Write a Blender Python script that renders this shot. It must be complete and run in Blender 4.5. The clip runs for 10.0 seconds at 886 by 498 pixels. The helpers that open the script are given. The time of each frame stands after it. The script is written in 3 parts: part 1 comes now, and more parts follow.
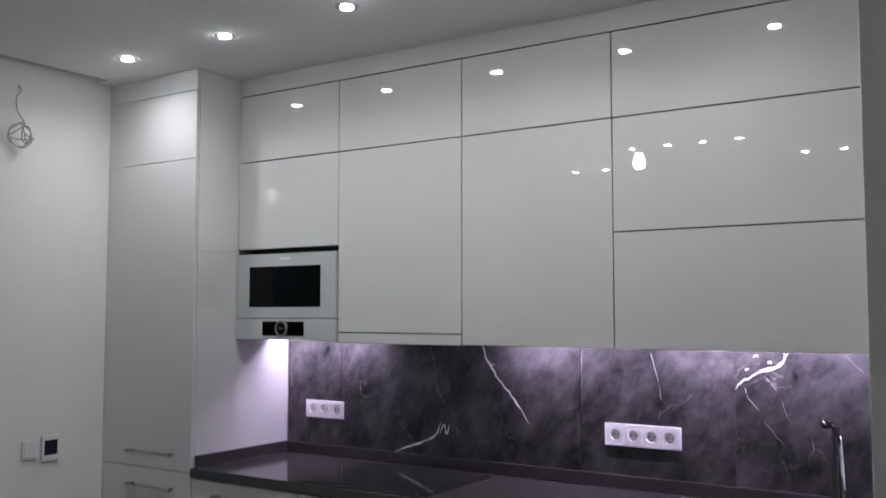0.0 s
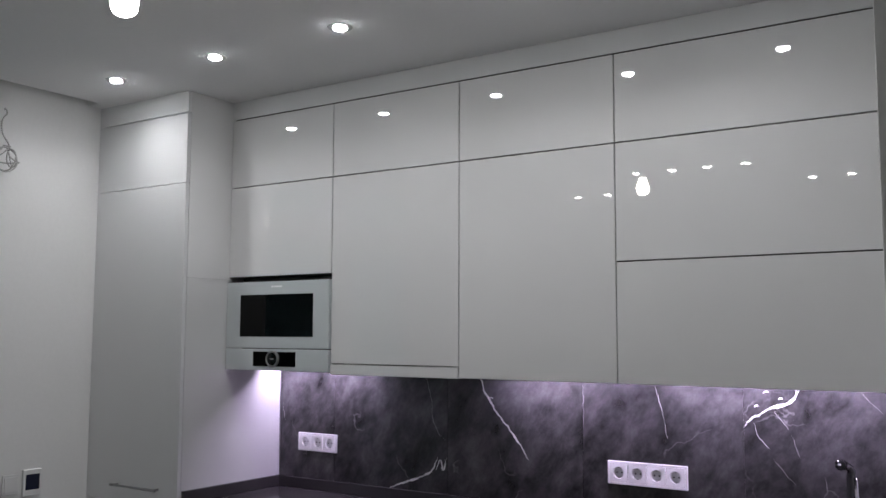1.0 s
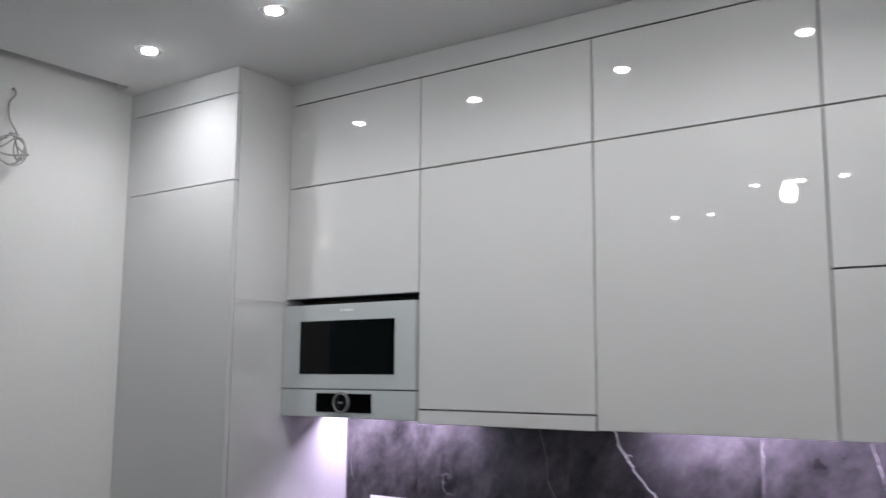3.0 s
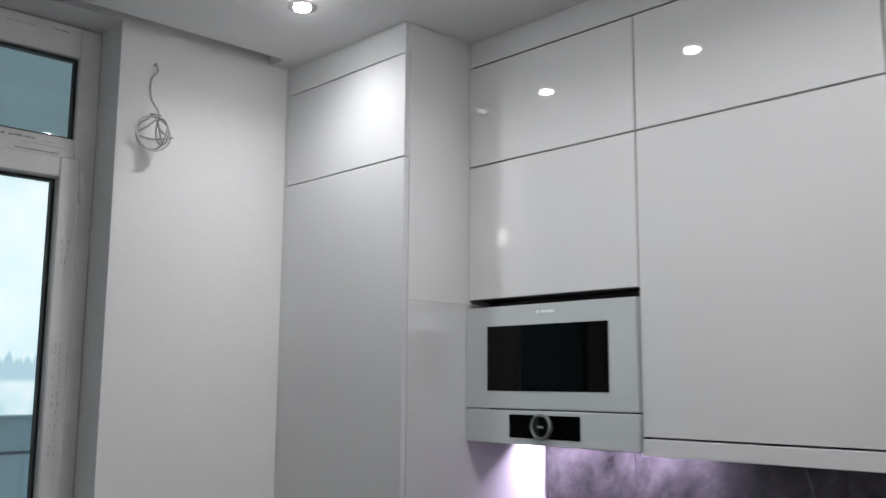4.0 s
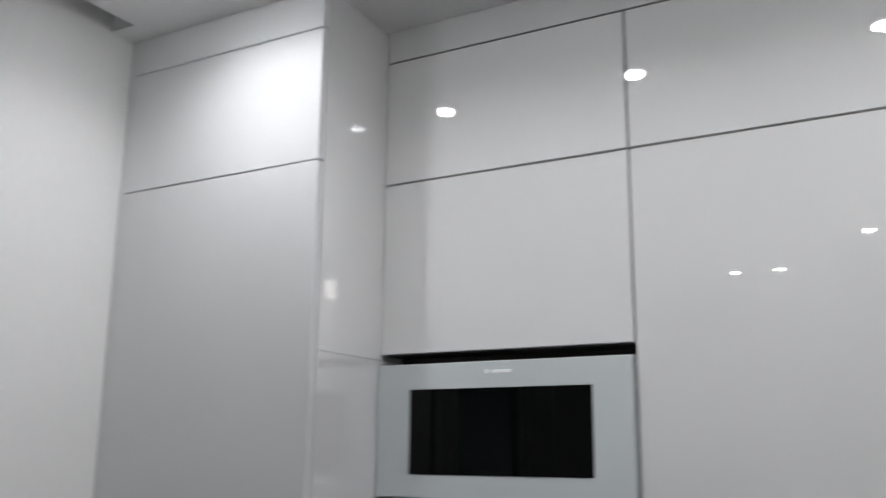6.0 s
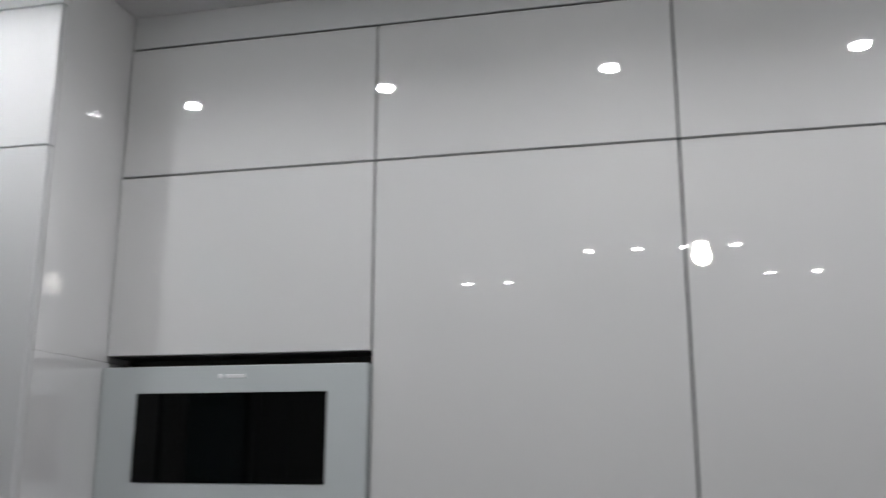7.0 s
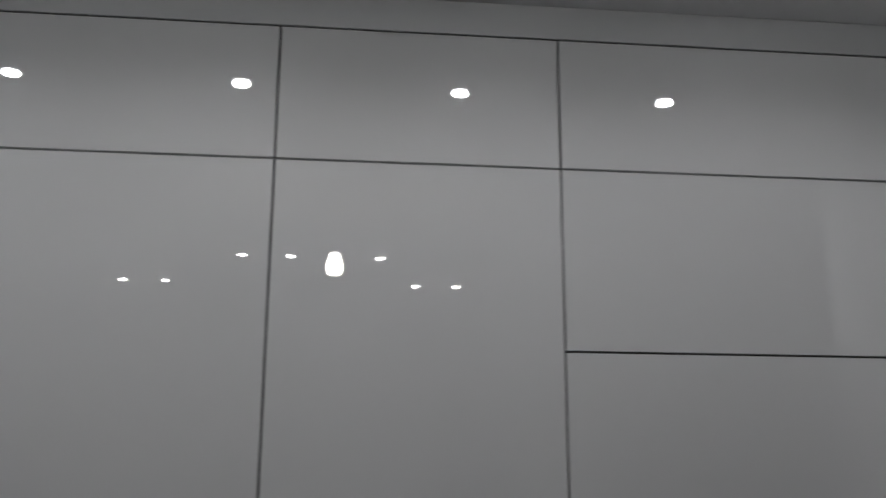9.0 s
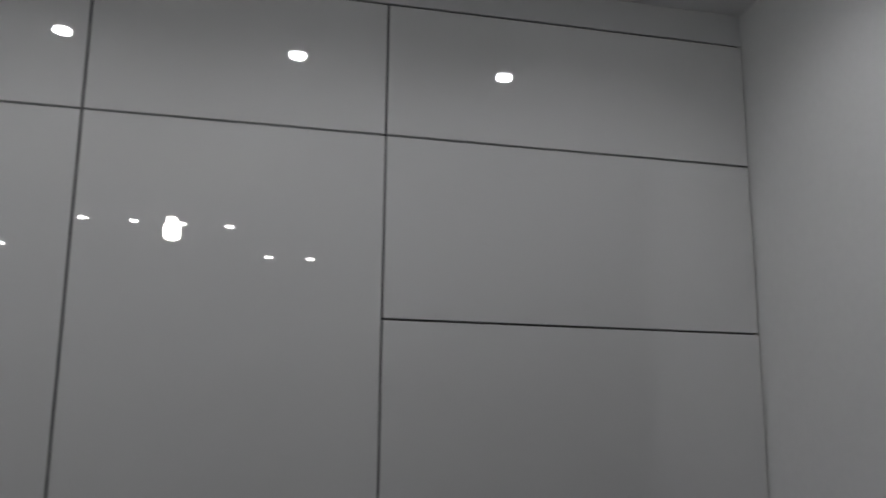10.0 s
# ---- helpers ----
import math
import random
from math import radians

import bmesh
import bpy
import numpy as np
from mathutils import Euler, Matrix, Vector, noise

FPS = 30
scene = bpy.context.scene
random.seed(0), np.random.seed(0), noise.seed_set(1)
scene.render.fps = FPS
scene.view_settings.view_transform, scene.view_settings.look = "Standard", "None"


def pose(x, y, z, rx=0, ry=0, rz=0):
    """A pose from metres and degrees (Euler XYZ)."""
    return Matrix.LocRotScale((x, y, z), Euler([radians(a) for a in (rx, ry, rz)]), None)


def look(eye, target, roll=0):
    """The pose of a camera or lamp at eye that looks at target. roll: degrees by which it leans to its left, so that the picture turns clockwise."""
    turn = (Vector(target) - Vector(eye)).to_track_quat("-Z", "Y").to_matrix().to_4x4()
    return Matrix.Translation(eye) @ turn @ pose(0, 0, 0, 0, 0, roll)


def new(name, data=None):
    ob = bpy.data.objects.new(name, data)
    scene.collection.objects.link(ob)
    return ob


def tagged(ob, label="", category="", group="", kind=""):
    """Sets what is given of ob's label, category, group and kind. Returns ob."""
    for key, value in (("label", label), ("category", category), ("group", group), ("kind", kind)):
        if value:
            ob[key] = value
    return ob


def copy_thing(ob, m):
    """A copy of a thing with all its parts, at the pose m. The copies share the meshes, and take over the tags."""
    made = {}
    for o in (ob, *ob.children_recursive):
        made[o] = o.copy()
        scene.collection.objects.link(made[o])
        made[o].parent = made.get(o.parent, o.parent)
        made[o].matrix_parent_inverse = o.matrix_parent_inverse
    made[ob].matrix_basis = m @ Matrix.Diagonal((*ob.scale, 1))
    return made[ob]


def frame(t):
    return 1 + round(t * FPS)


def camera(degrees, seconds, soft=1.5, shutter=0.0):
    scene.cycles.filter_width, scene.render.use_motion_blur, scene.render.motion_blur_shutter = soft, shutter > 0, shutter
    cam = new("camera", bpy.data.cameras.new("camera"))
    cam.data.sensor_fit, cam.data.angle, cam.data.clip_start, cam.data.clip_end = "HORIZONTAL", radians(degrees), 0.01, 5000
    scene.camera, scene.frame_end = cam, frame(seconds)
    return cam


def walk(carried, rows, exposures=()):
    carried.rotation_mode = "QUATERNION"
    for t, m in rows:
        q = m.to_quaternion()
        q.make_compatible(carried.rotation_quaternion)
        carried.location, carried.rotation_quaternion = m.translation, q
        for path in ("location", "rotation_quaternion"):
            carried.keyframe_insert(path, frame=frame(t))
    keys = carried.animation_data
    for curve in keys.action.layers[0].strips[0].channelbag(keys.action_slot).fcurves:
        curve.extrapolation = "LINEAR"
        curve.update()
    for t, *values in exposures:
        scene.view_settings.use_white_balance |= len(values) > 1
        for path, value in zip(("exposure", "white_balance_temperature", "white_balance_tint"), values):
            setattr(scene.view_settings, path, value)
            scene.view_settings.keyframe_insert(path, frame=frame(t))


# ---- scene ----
cam = camera(51.5, 10.0, shutter=0.55)
PATH = [
    (0, (3.176, -3.074, 1.572), (2.077, -1.409, 1.71), 0.0),
    (0.5, (3.126, -3.024, 1.566), (2.043, -1.354, 1.763), 0.3),
    (1, (3.125, -2.949, 1.606), (2.022, -1.291, 1.793), 0.2),
    (1.5, (3.0, -2.88, 1.561), (1.924, -1.204, 1.745), 0.5),
    (2, (2.903, -2.702, 1.579), (1.79, -1.052, 1.78), 0.4),
    (2.2, (2.836, -2.601, 1.591), (1.704, -0.967, 1.811), 0.3),
    (3.3, (2.261, -2.275, 1.587), (1.056, -0.707, 1.886), 0.2),
    (3.5, (2.165, -2.181, 1.594), (0.889, -0.67, 1.891), 0.2),
    (4, (1.944, -1.97, 1.615), (0.511, -0.605, 1.906), 0.4),
    (4.5, (1.603, -1.914, 1.601), (0.21, -0.516, 1.925), 0.4),
    (5, (1.381, -1.805, 1.629), (0.023, -0.382, 1.988), 0.9),
    (5.2, (1.314, -1.765, 1.638), (-0.01, -0.316, 2.022), 1.2),
    (6.3, (1.158, -1.801, 1.638), (0.365, -0.020, 2.085), 0.3),
    (6.5, (1.156, -1.794, 1.641), (0.465, 0.028, 2.091), 0.3),
    (7, (1.176, -1.804, 1.646), (0.73, 0.093, 2.093), 0.2),
    (7.5, (1.219, -1.862, 1.628), (0.99, 0.072, 2.081), 0.5),
    (8, (1.261, -1.893, 1.619), (1.203, 0.052, 2.08), 0.4),
    (8.5, (1.32, -1.926, 1.617), (1.4, 0.018, 2.08), 0.3),
    (9, (1.407, -1.946, 1.62), (1.608, -0.01, 2.078), 0.3),
    (9.5, (1.475, -1.953, 1.607), (1.814, -0.035, 2.058), 0.4),
    (10, (1.534, -1.934, 1.601), (2.002, -0.034, 2.014), 0.5),
]
walk(cam, [(t, look(eye, aim, roll)) for t, eye, aim, roll in PATH],
     exposures=[(0.0, -0.73), (0.5, -0.82), (1.0, -0.84), (1.5, -0.63), (2.0, -0.42), (3.5, -0.52), (4.0, -0.46), (4.5, -0.44), (5.0, -0.40), (5.2, -0.40), (6.5, -0.56), (7.0, -0.68), (7.5, -0.73), (8.0, -1.0), (8.5, -1.24), (9.0, -1.52), (9.5, -1.68), (10.0, -1.72)])

# ---- world and daylight ----
world = bpy.data.worlds.new("overcast_sky")
scene.world = world
world.use_nodes = True
wn = world.node_tree.nodes
sky = wn.new("ShaderNodeTexSky")
sky.sky_type = "NISHITA"
sky.sun_disc = False
sky.sun_elevation = radians(42)
sky.sun_rotation = radians(257)
sky.air_density = 1.0
sky.dust_density = 1.5
wn["Background"].inputs["Strength"].default_value = 0.38
world.node_tree.links.new(sky.outputs["Color"], wn["Background"].inputs["Color"])

sun_data = bpy.data.lights.new("sun", "SUN")
sun_data.energy = 2.2
sun_data.angle = radians(15)
sun_data.color = (1.0, 0.96, 0.9)
sun = new("sun", sun_data)
sun.matrix_world = look((-9, -2, 8.3), (0, 0, 0))

SPOT_WATTS = 3.35
SPOT_WATTS_FAR = 1.1
BULB_GLOW = 170.0
LENS_GLOW = 240.0
LENS_GLOW_FAR = 110.0
LED_GLOW = 265.0


# ---- materials ----
def material(name, color, rough=0.5, metal=0.0, spec=0.5, grain=0.0, grain_scale=20.0, bump=0.0, bump_scale=60.0,
             coat=0.0, stain=0.0, stain_scale=2.0, rough_var=0.0, wave=0.0, ior=1.5):
    m = bpy.data.materials.new(name)
    m.use_nodes = True
    nt = m.node_tree
    b = nt.nodes["Principled BSDF"]
    b.inputs["Base Color"].default_value = (*color, 1)
    b.inputs["Roughness"].default_value = rough
    b.inputs["Metallic"].default_value = metal
    b.inputs["Specular IOR Level"].default_value = spec
    b.inputs["IOR"].default_value = ior
    b.inputs["Coat Weight"].default_value = coat
    b.inputs["Coat Roughness"].default_value = 0.03
    co = nt.nodes.new("ShaderNodeTexCoord")
    link = nt.links.new

    def noise_tex(scale, detail=4.0):
        n = nt.nodes.new("ShaderNodeTexNoise")
        n.inputs["Scale"].default_value = scale
        n.inputs["Detail"].default_value = detail
        link(co.outputs["Object"], n.inputs["Vector"])
        return n

    def scaled(fac, amount, base):
        r = nt.nodes.new("ShaderNodeMapRange")
        r.inputs["From Min"].default_value, r.inputs["From Max"].default_value = 0.25, 0.75
        r.inputs["To Min"].default_value, r.inputs["To Max"].default_value = base - amount, base + amount
        link(fac, r.inputs["Value"])
        return r.outputs["Result"]

    if grain or stain:
        fine = scaled(noise_tex(grain_scale).outputs["Fac"], grain, 1.0)
        broad = scaled(noise_tex(stain_scale, 2.0).outputs["Fac"], stain, 1.0)
        mul = nt.nodes.new("ShaderNodeMath")
        mul.operation = "MULTIPLY"
        link(fine, mul.inputs[0])
        link(broad, mul.inputs[1])
        vm = nt.nodes.new("ShaderNodeVectorMath")
        vm.operation = "SCALE"
        vm.inputs[0].default_value = color
        link(mul.outputs[0], vm.inputs["Scale"])
        link(vm.outputs[0], b.inputs["Base Color"])
    if rough_var:
        link(scaled(noise_tex(stain_scale * 4).outputs["Fac"], rough_var, rough), b.inputs["Roughness"])
    if bump or wave:
        bp = nt.nodes.new("ShaderNodeBump")
        bp.inputs["Distance"].default_value = bump or wave
        bp.inputs["Strength"].default_value = 1.0
        link(noise_tex(bump_scale, 3.0 if bump else 1.0).outputs["Fac"], bp.inputs["Height"])
        link(bp.outputs["Normal"], b.inputs["Normal"])
        if coat:
            link(bp.outputs["Normal"], b.inputs["Coat Normal"])
    return m


def glowing(name, color, strength):
    m = bpy.data.materials.new(name)
    m.use_nodes = True
    b = m.node_tree.nodes["Principled BSDF"]
    b.inputs["Base Color"].default_value = (0.8, 0.8, 0.8, 1)
    b.inputs["Emission Color"].default_value = (*color, 1)
    b.inputs["Emission Strength"].default_value = strength
    return m


M_GLOSS = material("white_gloss_lacquer", (0.74, 0.74, 0.74), 0.012, spec=1.0, stain=0.015, stain_scale=3, wave=0.00003, bump_scale=2.2, rough_var=0.003, ior=1.64)
M_SATIN = material("white_satin_lacquer", (0.66, 0.665, 0.67), 0.32, spec=0.45, stain=0.015, stain_scale=3, wave=0.0003, bump_scale=2.5, rough_var=0.03)
M_PANEL = material("white_panel_laminate", (0.74, 0.74, 0.74), 0.012, spec=1.0, stain=0.015, stain_scale=3, rough_var=0.003, ior=1.8)
# Carcass colour is near black to put the door gaps' shade in.
M_CARCASS = material("carcass_board_blackened_for_gaps", (0.025, 0.025, 0.026), 0.6, grain=0.06, grain_scale=120)
M_WALL = material("white_wall_paint", (0.79, 0.79, 0.785), 0.85, spec=0.2, grain=0.015, grain_scale=60, stain=0.03, stain_scale=1.6, bump=0.00018, bump_scale=60)
M_CEIL = material("white_ceiling_paint", (0.82, 0.82, 0.82), 0.9, spec=0.2, grain=0.01, grain_scale=50, stain=0.02, stain_scale=1.2, bump=0.00012, bump_scale=60)
M_REVEAL = material("grey_white_reveal_plaster", (0.80, 0.81, 0.82), 0.9, spec=0.2, grain=0.04, grain_scale=40, stain=0.07, stain_scale=3, bump=0.0012, bump_scale=70)
M_FLOOR = material("grey_screed_floor", (0.14, 0.14, 0.14), 0.7, grain=0.08, grain_scale=40, stain=0.1, stain_scale=2, bump=0.001)
M_COUNTER = material("dark_grey_quartz", (0.050, 0.047, 0.049), 0.13, spec=0.5, grain=0.25, grain_scale=500, stain=0.06, stain_scale=6, rough_var=0.03)
M_HOB = material("black_hob_glass", (0.024, 0.022, 0.025), 0.06, spec=0.5, rough_var=0.01)
M_BLACK = material("matt_black_plastic", (0.01, 0.01, 0.011), 0.45)
M_BLACKGLASS = material("black_oven_glass", (0.0008, 0.001, 0.001), 0.04, spec=0.20, wave=0.0002, bump_scale=4)
M_DISPLAY = material("black_display_glass", (0.0008, 0.0008, 0.0008), 0.15, spec=0.06)
M_MWGLASS = material("pale_grey_enamel_glass", (0.56, 0.60, 0.61), 0.10, spec=0.5, stain=0.02, rough_var=0.02)
M_STEEL = material("brushed_steel", (0.40, 0.40, 0.41), 0.28, metal=1.0, grain=0.05, grain_scale=200)
M_RING = material("grey_satin_steel", (0.30, 0.30, 0.30), 0.42, metal=0.7, grain=0.05, grain_scale=200)
M_CHROME = material("chrome", (0.75, 0.75, 0.77), 0.08, metal=1.0, rough_var=0.03)
M_DARKCHROME = material("black_chrome", (0.03, 0.03, 0.032), 0.15, spec=0.6)
M_SOCKET = material("white_socket_plastic", (0.78, 0.78, 0.78), 0.25, spec=0.45, stain=0.02)
# Socket white greyed down, to carry the shade inside the wells.
M_SOCKETSHADE = material("socket_white_greyed_for_shade", (0.62, 0.62, 0.63), 0.4)
M_SCREEN = material("dark_blue_screen", (0.012, 0.014, 0.035), 0.1)
M_CABLE = material("pale_grey_cable_sheath", (0.47, 0.47, 0.45), 0.5, grain=0.08, grain_scale=80)
M_PVC = material("white_window_pvc", (0.72, 0.71, 0.71), 0.35, grain=0.03, grain_scale=30, stain=0.06, stain_scale=5)
M_GASKET = material("black_rubber_gasket", (0.015, 0.016, 0.017), 0.6)
M_PRINT = material("grey_film_print", (0.30, 0.30, 0.31), 0.6, grain=0.3, grain_scale=300)
M_FAINT = material("faded_grey_film_print", (0.52, 0.52, 0.53), 0.6, grain=0.2, grain_scale=300)
M_VEIN = material("white_marble_vein", (0.62, 0.61, 0.60), 0.22, grain=0.2, grain_scale=60, stain=0.25, stain_scale=15)
M_VEINFAINT = material("grey_marble_vein", (0.20, 0.19, 0.195), 0.22, grain=0.25, grain_scale=60, stain=0.3, stain_scale=15)
M_BALCONY = material("teal_grey_balcony_paint", (0.44, 0.57, 0.58), 0.8, grain=0.04, grain_scale=30, stain=0.06, stain_scale=3)
M_SOFFIT = material("pale_teal_soffit_paint", (0.70, 0.81, 0.82), 0.85, grain=0.04, grain_scale=30, stain=0.06, stain_scale=3)
M_RAIL = material("dark_balcony_rail", (0.1, 0.12, 0.13), 0.5)
M_LOGO = material("silver_badge", (0.88, 0.89, 0.90), 0.3, metal=0.0)
M_LENS = glowing("lit_downlight_lens", (0.97, 0.985, 1.02), LENS_GLOW)
M_LENSFAR = glowing("lit_dim_downlight_lens", (1.0, 0.99, 0.98), LENS_GLOW_FAR)
M_BULB = glowing("lit_bulb_globe", (1.0, 0.965, 0.91), BULB_GLOW)
M_LED = glowing("lit_violet_led_diffuser", (0.80, 0.67, 1.0), LED_GLOW)


def marble():
    m = bpy.data.materials.new("dark_grey_marble_tile")
    m.use_nodes = True
    nt = m.node_tree
    link = nt.links.new
    b = nt.nodes["Principled BSDF"]
    co = nt.nodes.new("ShaderNodeTexCoord")
    info = nt.nodes.new("ShaderNodeObjectInfo")
    shift = nt.nodes.new("ShaderNodeVectorMath")
    shift.operation = "MULTIPLY_ADD"
    shift.inputs[1].default_value = (9, 5, 7)
    link(info.outputs["Random"], shift.inputs[0])
    link(co.outputs["Object"], shift.inputs[2])
    cloud = nt.nodes.new("ShaderNodeTexNoise")
    cloud.inputs["Scale"].default_value = 8.5
    cloud.inputs["Detail"].default_value = 7
    cloud.inputs["Roughness"].default_value = 0.62
    cloud.inputs["Distortion"].default_value = 0.15
    tilt = nt.nodes.new("ShaderNodeMapping")
    tilt.vector_type = "TEXTURE"
    tilt.inputs["Rotation"].default_value = (0, radians(-58), 0)
    tilt.inputs["Scale"].default_value = (1.35, 1.0, 0.9)
    link(shift.outputs[0], tilt.inputs["Vector"])
    link(tilt.outputs[0], cloud.inputs["Vector"])
    ramp = nt.nodes.new("ShaderNodeValToRGB")
    e = ramp.color_ramp.elements
    e[0].position, e[0].color = 0.33, (0.013, 0.0128, 0.013, 1)
    e[1].position, e[1].color = 0.84, (0.112, 0.108, 0.111, 1)
    mid = e.new(0.52)
    mid.color = (0.043, 0.042, 0.043, 1)
    link(cloud.outputs["Fac"], ramp.inputs["Fac"])
    # pale flecks and short streaks
    fleck = nt.nodes.new("ShaderNodeTexNoise")
    fleck.inputs["Scale"].default_value = 42
    fleck.inputs["Detail"].default_value = 5
    fleck.inputs["Roughness"].default_value = 0.7
    link(tilt.outputs[0], fleck.inputs["Vector"])
    spots_r = nt.nodes.new("ShaderNodeMapRange")
    spots_r.inputs["From Min"].default_value, spots_r.inputs["From Max"].default_value = 0.35, 0.80
    spots_r.inputs["To Min"].default_value, spots_r.inputs["To Max"].default_value = 0.88, 1.22
    link(fleck.outputs["Fac"], spots_r.inputs["Value"])
    mottle = nt.nodes.new("ShaderNodeVectorMath")
    mottle.operation = "SCALE"
    link(ramp.outputs["Color"], mottle.inputs[0])
    link(spots_r.outputs[0], mottle.inputs["Scale"])
    # fine broken veins
    warp = nt.nodes.new("ShaderNodeTexNoise")
    warp.inputs["Scale"].default_value = 4
    warp.inputs["Detail"].default_value = 5
    link(shift.outputs[0], warp.inputs["Vector"])
    add = nt.nodes.new("ShaderNodeVectorMath")
    add.operation = "MULTIPLY_ADD"
    add.inputs[1].default_value = (0.45, 0.45, 0.45)
    link(warp.outputs["Color"], add.inputs[0])
    link(shift.outputs[0], add.inputs[2])
    vor = nt.nodes.new("ShaderNodeTexVoronoi")
    vor.feature = "DISTANCE_TO_EDGE"
    vor.inputs["Scale"].default_value = 3.2
    link(add.outputs[0], vor.inputs["Vector"])
    thin = nt.nodes.new("ShaderNodeMapRange")
    thin.inputs["From Min"].default_value, thin.inputs["From Max"].default_value = 0.0, 0.014
    thin.inputs["To Min"].default_value, thin.inputs["To Max"].default_value = 1.0, 0.0
    link(vor.outputs["Distance"], thin.inputs["Value"])
    gate = nt.nodes.new("ShaderNodeMapRange")
    gate.inputs["From Min"].default_value, gate.inputs["From Max"].default_value = 0.56, 0.70
    gate.inputs["To Max"].default_value = 0.32
    link(warp.outputs["Fac"], gate.inputs["Value"])
    mul = nt.nodes.new("ShaderNodeMath")
    mul.operation = "MULTIPLY"
    link(thin.outputs[0], mul.inputs[0])
    link(gate.outputs[0], mul.inputs[1])
    mix = nt.nodes.new("ShaderNodeMix")
    mix.data_type = "RGBA"
    link(mul.outputs[0], mix.inputs["Factor"])
    link(mottle.outputs[0], mix.inputs["A"])
    mix.inputs["B"].default_value = (0.42, 0.41, 0.41, 1)
    link(mix.outputs["Result"], b.inputs["Base Color"])
    b.inputs["Roughness"].default_value = 0.22
    return m


M_MARBLE = marble()


def glass():
    m = bpy.data.materials.new("window_glass")
    m.use_nodes = True
    b = m.node_tree.nodes["Principled BSDF"]
    b.inputs["Base Color"].default_value = (0.93, 0.98, 0.98, 1)
    b.inputs["Roughness"].default_value = 0.0
    b.inputs["Transmission Weight"].default_value = 1.0
    b.inputs["IOR"].default_value = 1.45
    return m


M_GLASS = glass()


# ---- mesh helpers ----
def box(x0, x1, y0, y1, z0, z1, bevel=0.0, seg=1, bm=None):
    """A box between two corners, with bevelled edges, added to bm."""
    out = bm or bmesh.new()
    tmp = bmesh.new()
    bmesh.ops.create_cube(tmp, size=1.0)
    for v in tmp.verts:
        v.co = ((x0 + x1) / 2 + v.co.x * (x1 - x0), (y0 + y1) / 2 + v.co.y * (y1 - y0), (z0 + z1) / 2 + v.co.z * (z1 - z0))
    if bevel:
        bmesh.ops.bevel(tmp, geom=tmp.edges[:], offset=bevel, segments=seg, affect="EDGES", profile=0.5)
    return merge(out, tmp)


def merge(out, tmp):
    data = bpy.data.meshes.new("scratch")
    tmp.to_mesh(data)
    tmp.free()
    out.from_mesh(data)
    bpy.data.meshes.remove(data)
    return out


def lathe(profile, centre, axis="z", seg=32, bm=None):
    """Turns (radius, height) pairs round an axis through centre."""
    out = bm or bmesh.new()
    rings = []
    for r, h in profile:
        ring = []
        for i in range(seg):
            a = 2 * math.pi * i / seg
            u, v = r * math.cos(a), r * math.sin(a)
            p = {"z": (u, v, h), "y": (u, h, v), "x": (h, u, v)}[axis]
            ring.append(out.verts.new(Vector(centre) + Vector(p)))
        rings.append(ring)
    for a, b in zip(rings, rings[1:]):
        for i in range(seg):
            out.faces.new((a[i], a[(i + 1) % seg], b[(i + 1) % seg], b[i]))
    for ring in (rings[0], rings[-1]):
        out.faces.new(ring)
    bmesh.ops.recalc_face_normals(out, faces=out.faces[:])
    return out


def tube(points, radius, seg=8, bm=None, smooth=True):
    """A round tube along points."""
    out = bm or bmesh.new()
    pts = [Vector(p) for p in points]
    rings = []
    side = Vector((0.3, 0.2, 0.93)).normalized()
    for i, p in enumerate(pts):
        d = (pts[min(i + 1, len(pts) - 1)] - pts[max(i - 1, 0)]).normalized()
        u = side - d * side.dot(d)
        if u.length < 1e-4:
            u = d.orthogonal()
        u.normalize()
        side = u
        w = d.cross(u)
        r = radius[i] if isinstance(radius, (list, tuple)) else radius
        rings.append([out.verts.new(p + (u * math.cos(2 * math.pi * k / seg) + w * math.sin(2 * math.pi * k / seg)) * r) for k in range(seg)])
    for a, b in zip(rings, rings[1:]):
        for k in range(seg):
            out.faces.new((a[k], a[(k + 1) % seg], b[(k + 1) % seg], b[k]))
    out.faces.new(rings[0])
    out.faces.new(rings[-1])
    bmesh.ops.recalc_face_normals(out, faces=out.faces[:])
    for f in out.faces:
        f.smooth = smooth
    return out


def spline(points, steps=10):
    """Catmull-Rom through points."""
    p = [Vector(q) for q in points]
    p = [p[0] * 2 - p[1]] + p + [p[-1] * 2 - p[-2]]
    out = []
    for i in range(1, len(p) - 2):
        for k in range(steps):
            t = k / steps
            out.append(0.5 * (2 * p[i] + (p[i + 1] - p[i - 1]) * t + (2 * p[i - 1] - 5 * p[i] + 4 * p[i + 1] - p[i + 2]) * t * t
                              + (3 * p[i] - p[i - 1] - 3 * p[i + 1] + p[i + 2]) * t ** 3))
    out.append(p[-2])
    return out


def obj(name, bm, mat, smooth=False):
    me = bpy.data.meshes.new(name)
    if smooth:
        for f in bm.faces:
            f.smooth = True
    bm.to_mesh(me)
    bm.free()
    me.materials.append(mat)
    if smooth:
        me.set_sharp_from_angle(angle=radians(35))
    return new(name, me)


def part(name, bm, mat, parent, label="", smooth=False):
    ob = obj(name, bm, mat, smooth)
    bpy.context.view_layer.update()
    ob.parent = parent
    ob.matrix_parent_inverse = parent.matrix_world.inverted()
    return tagged(ob, label)


def thing(name, base, label, category, group=""):
    e = new(name)
    e.empty_display_size = 0.05
    e.location = base
    return tagged(e, label, category, group)


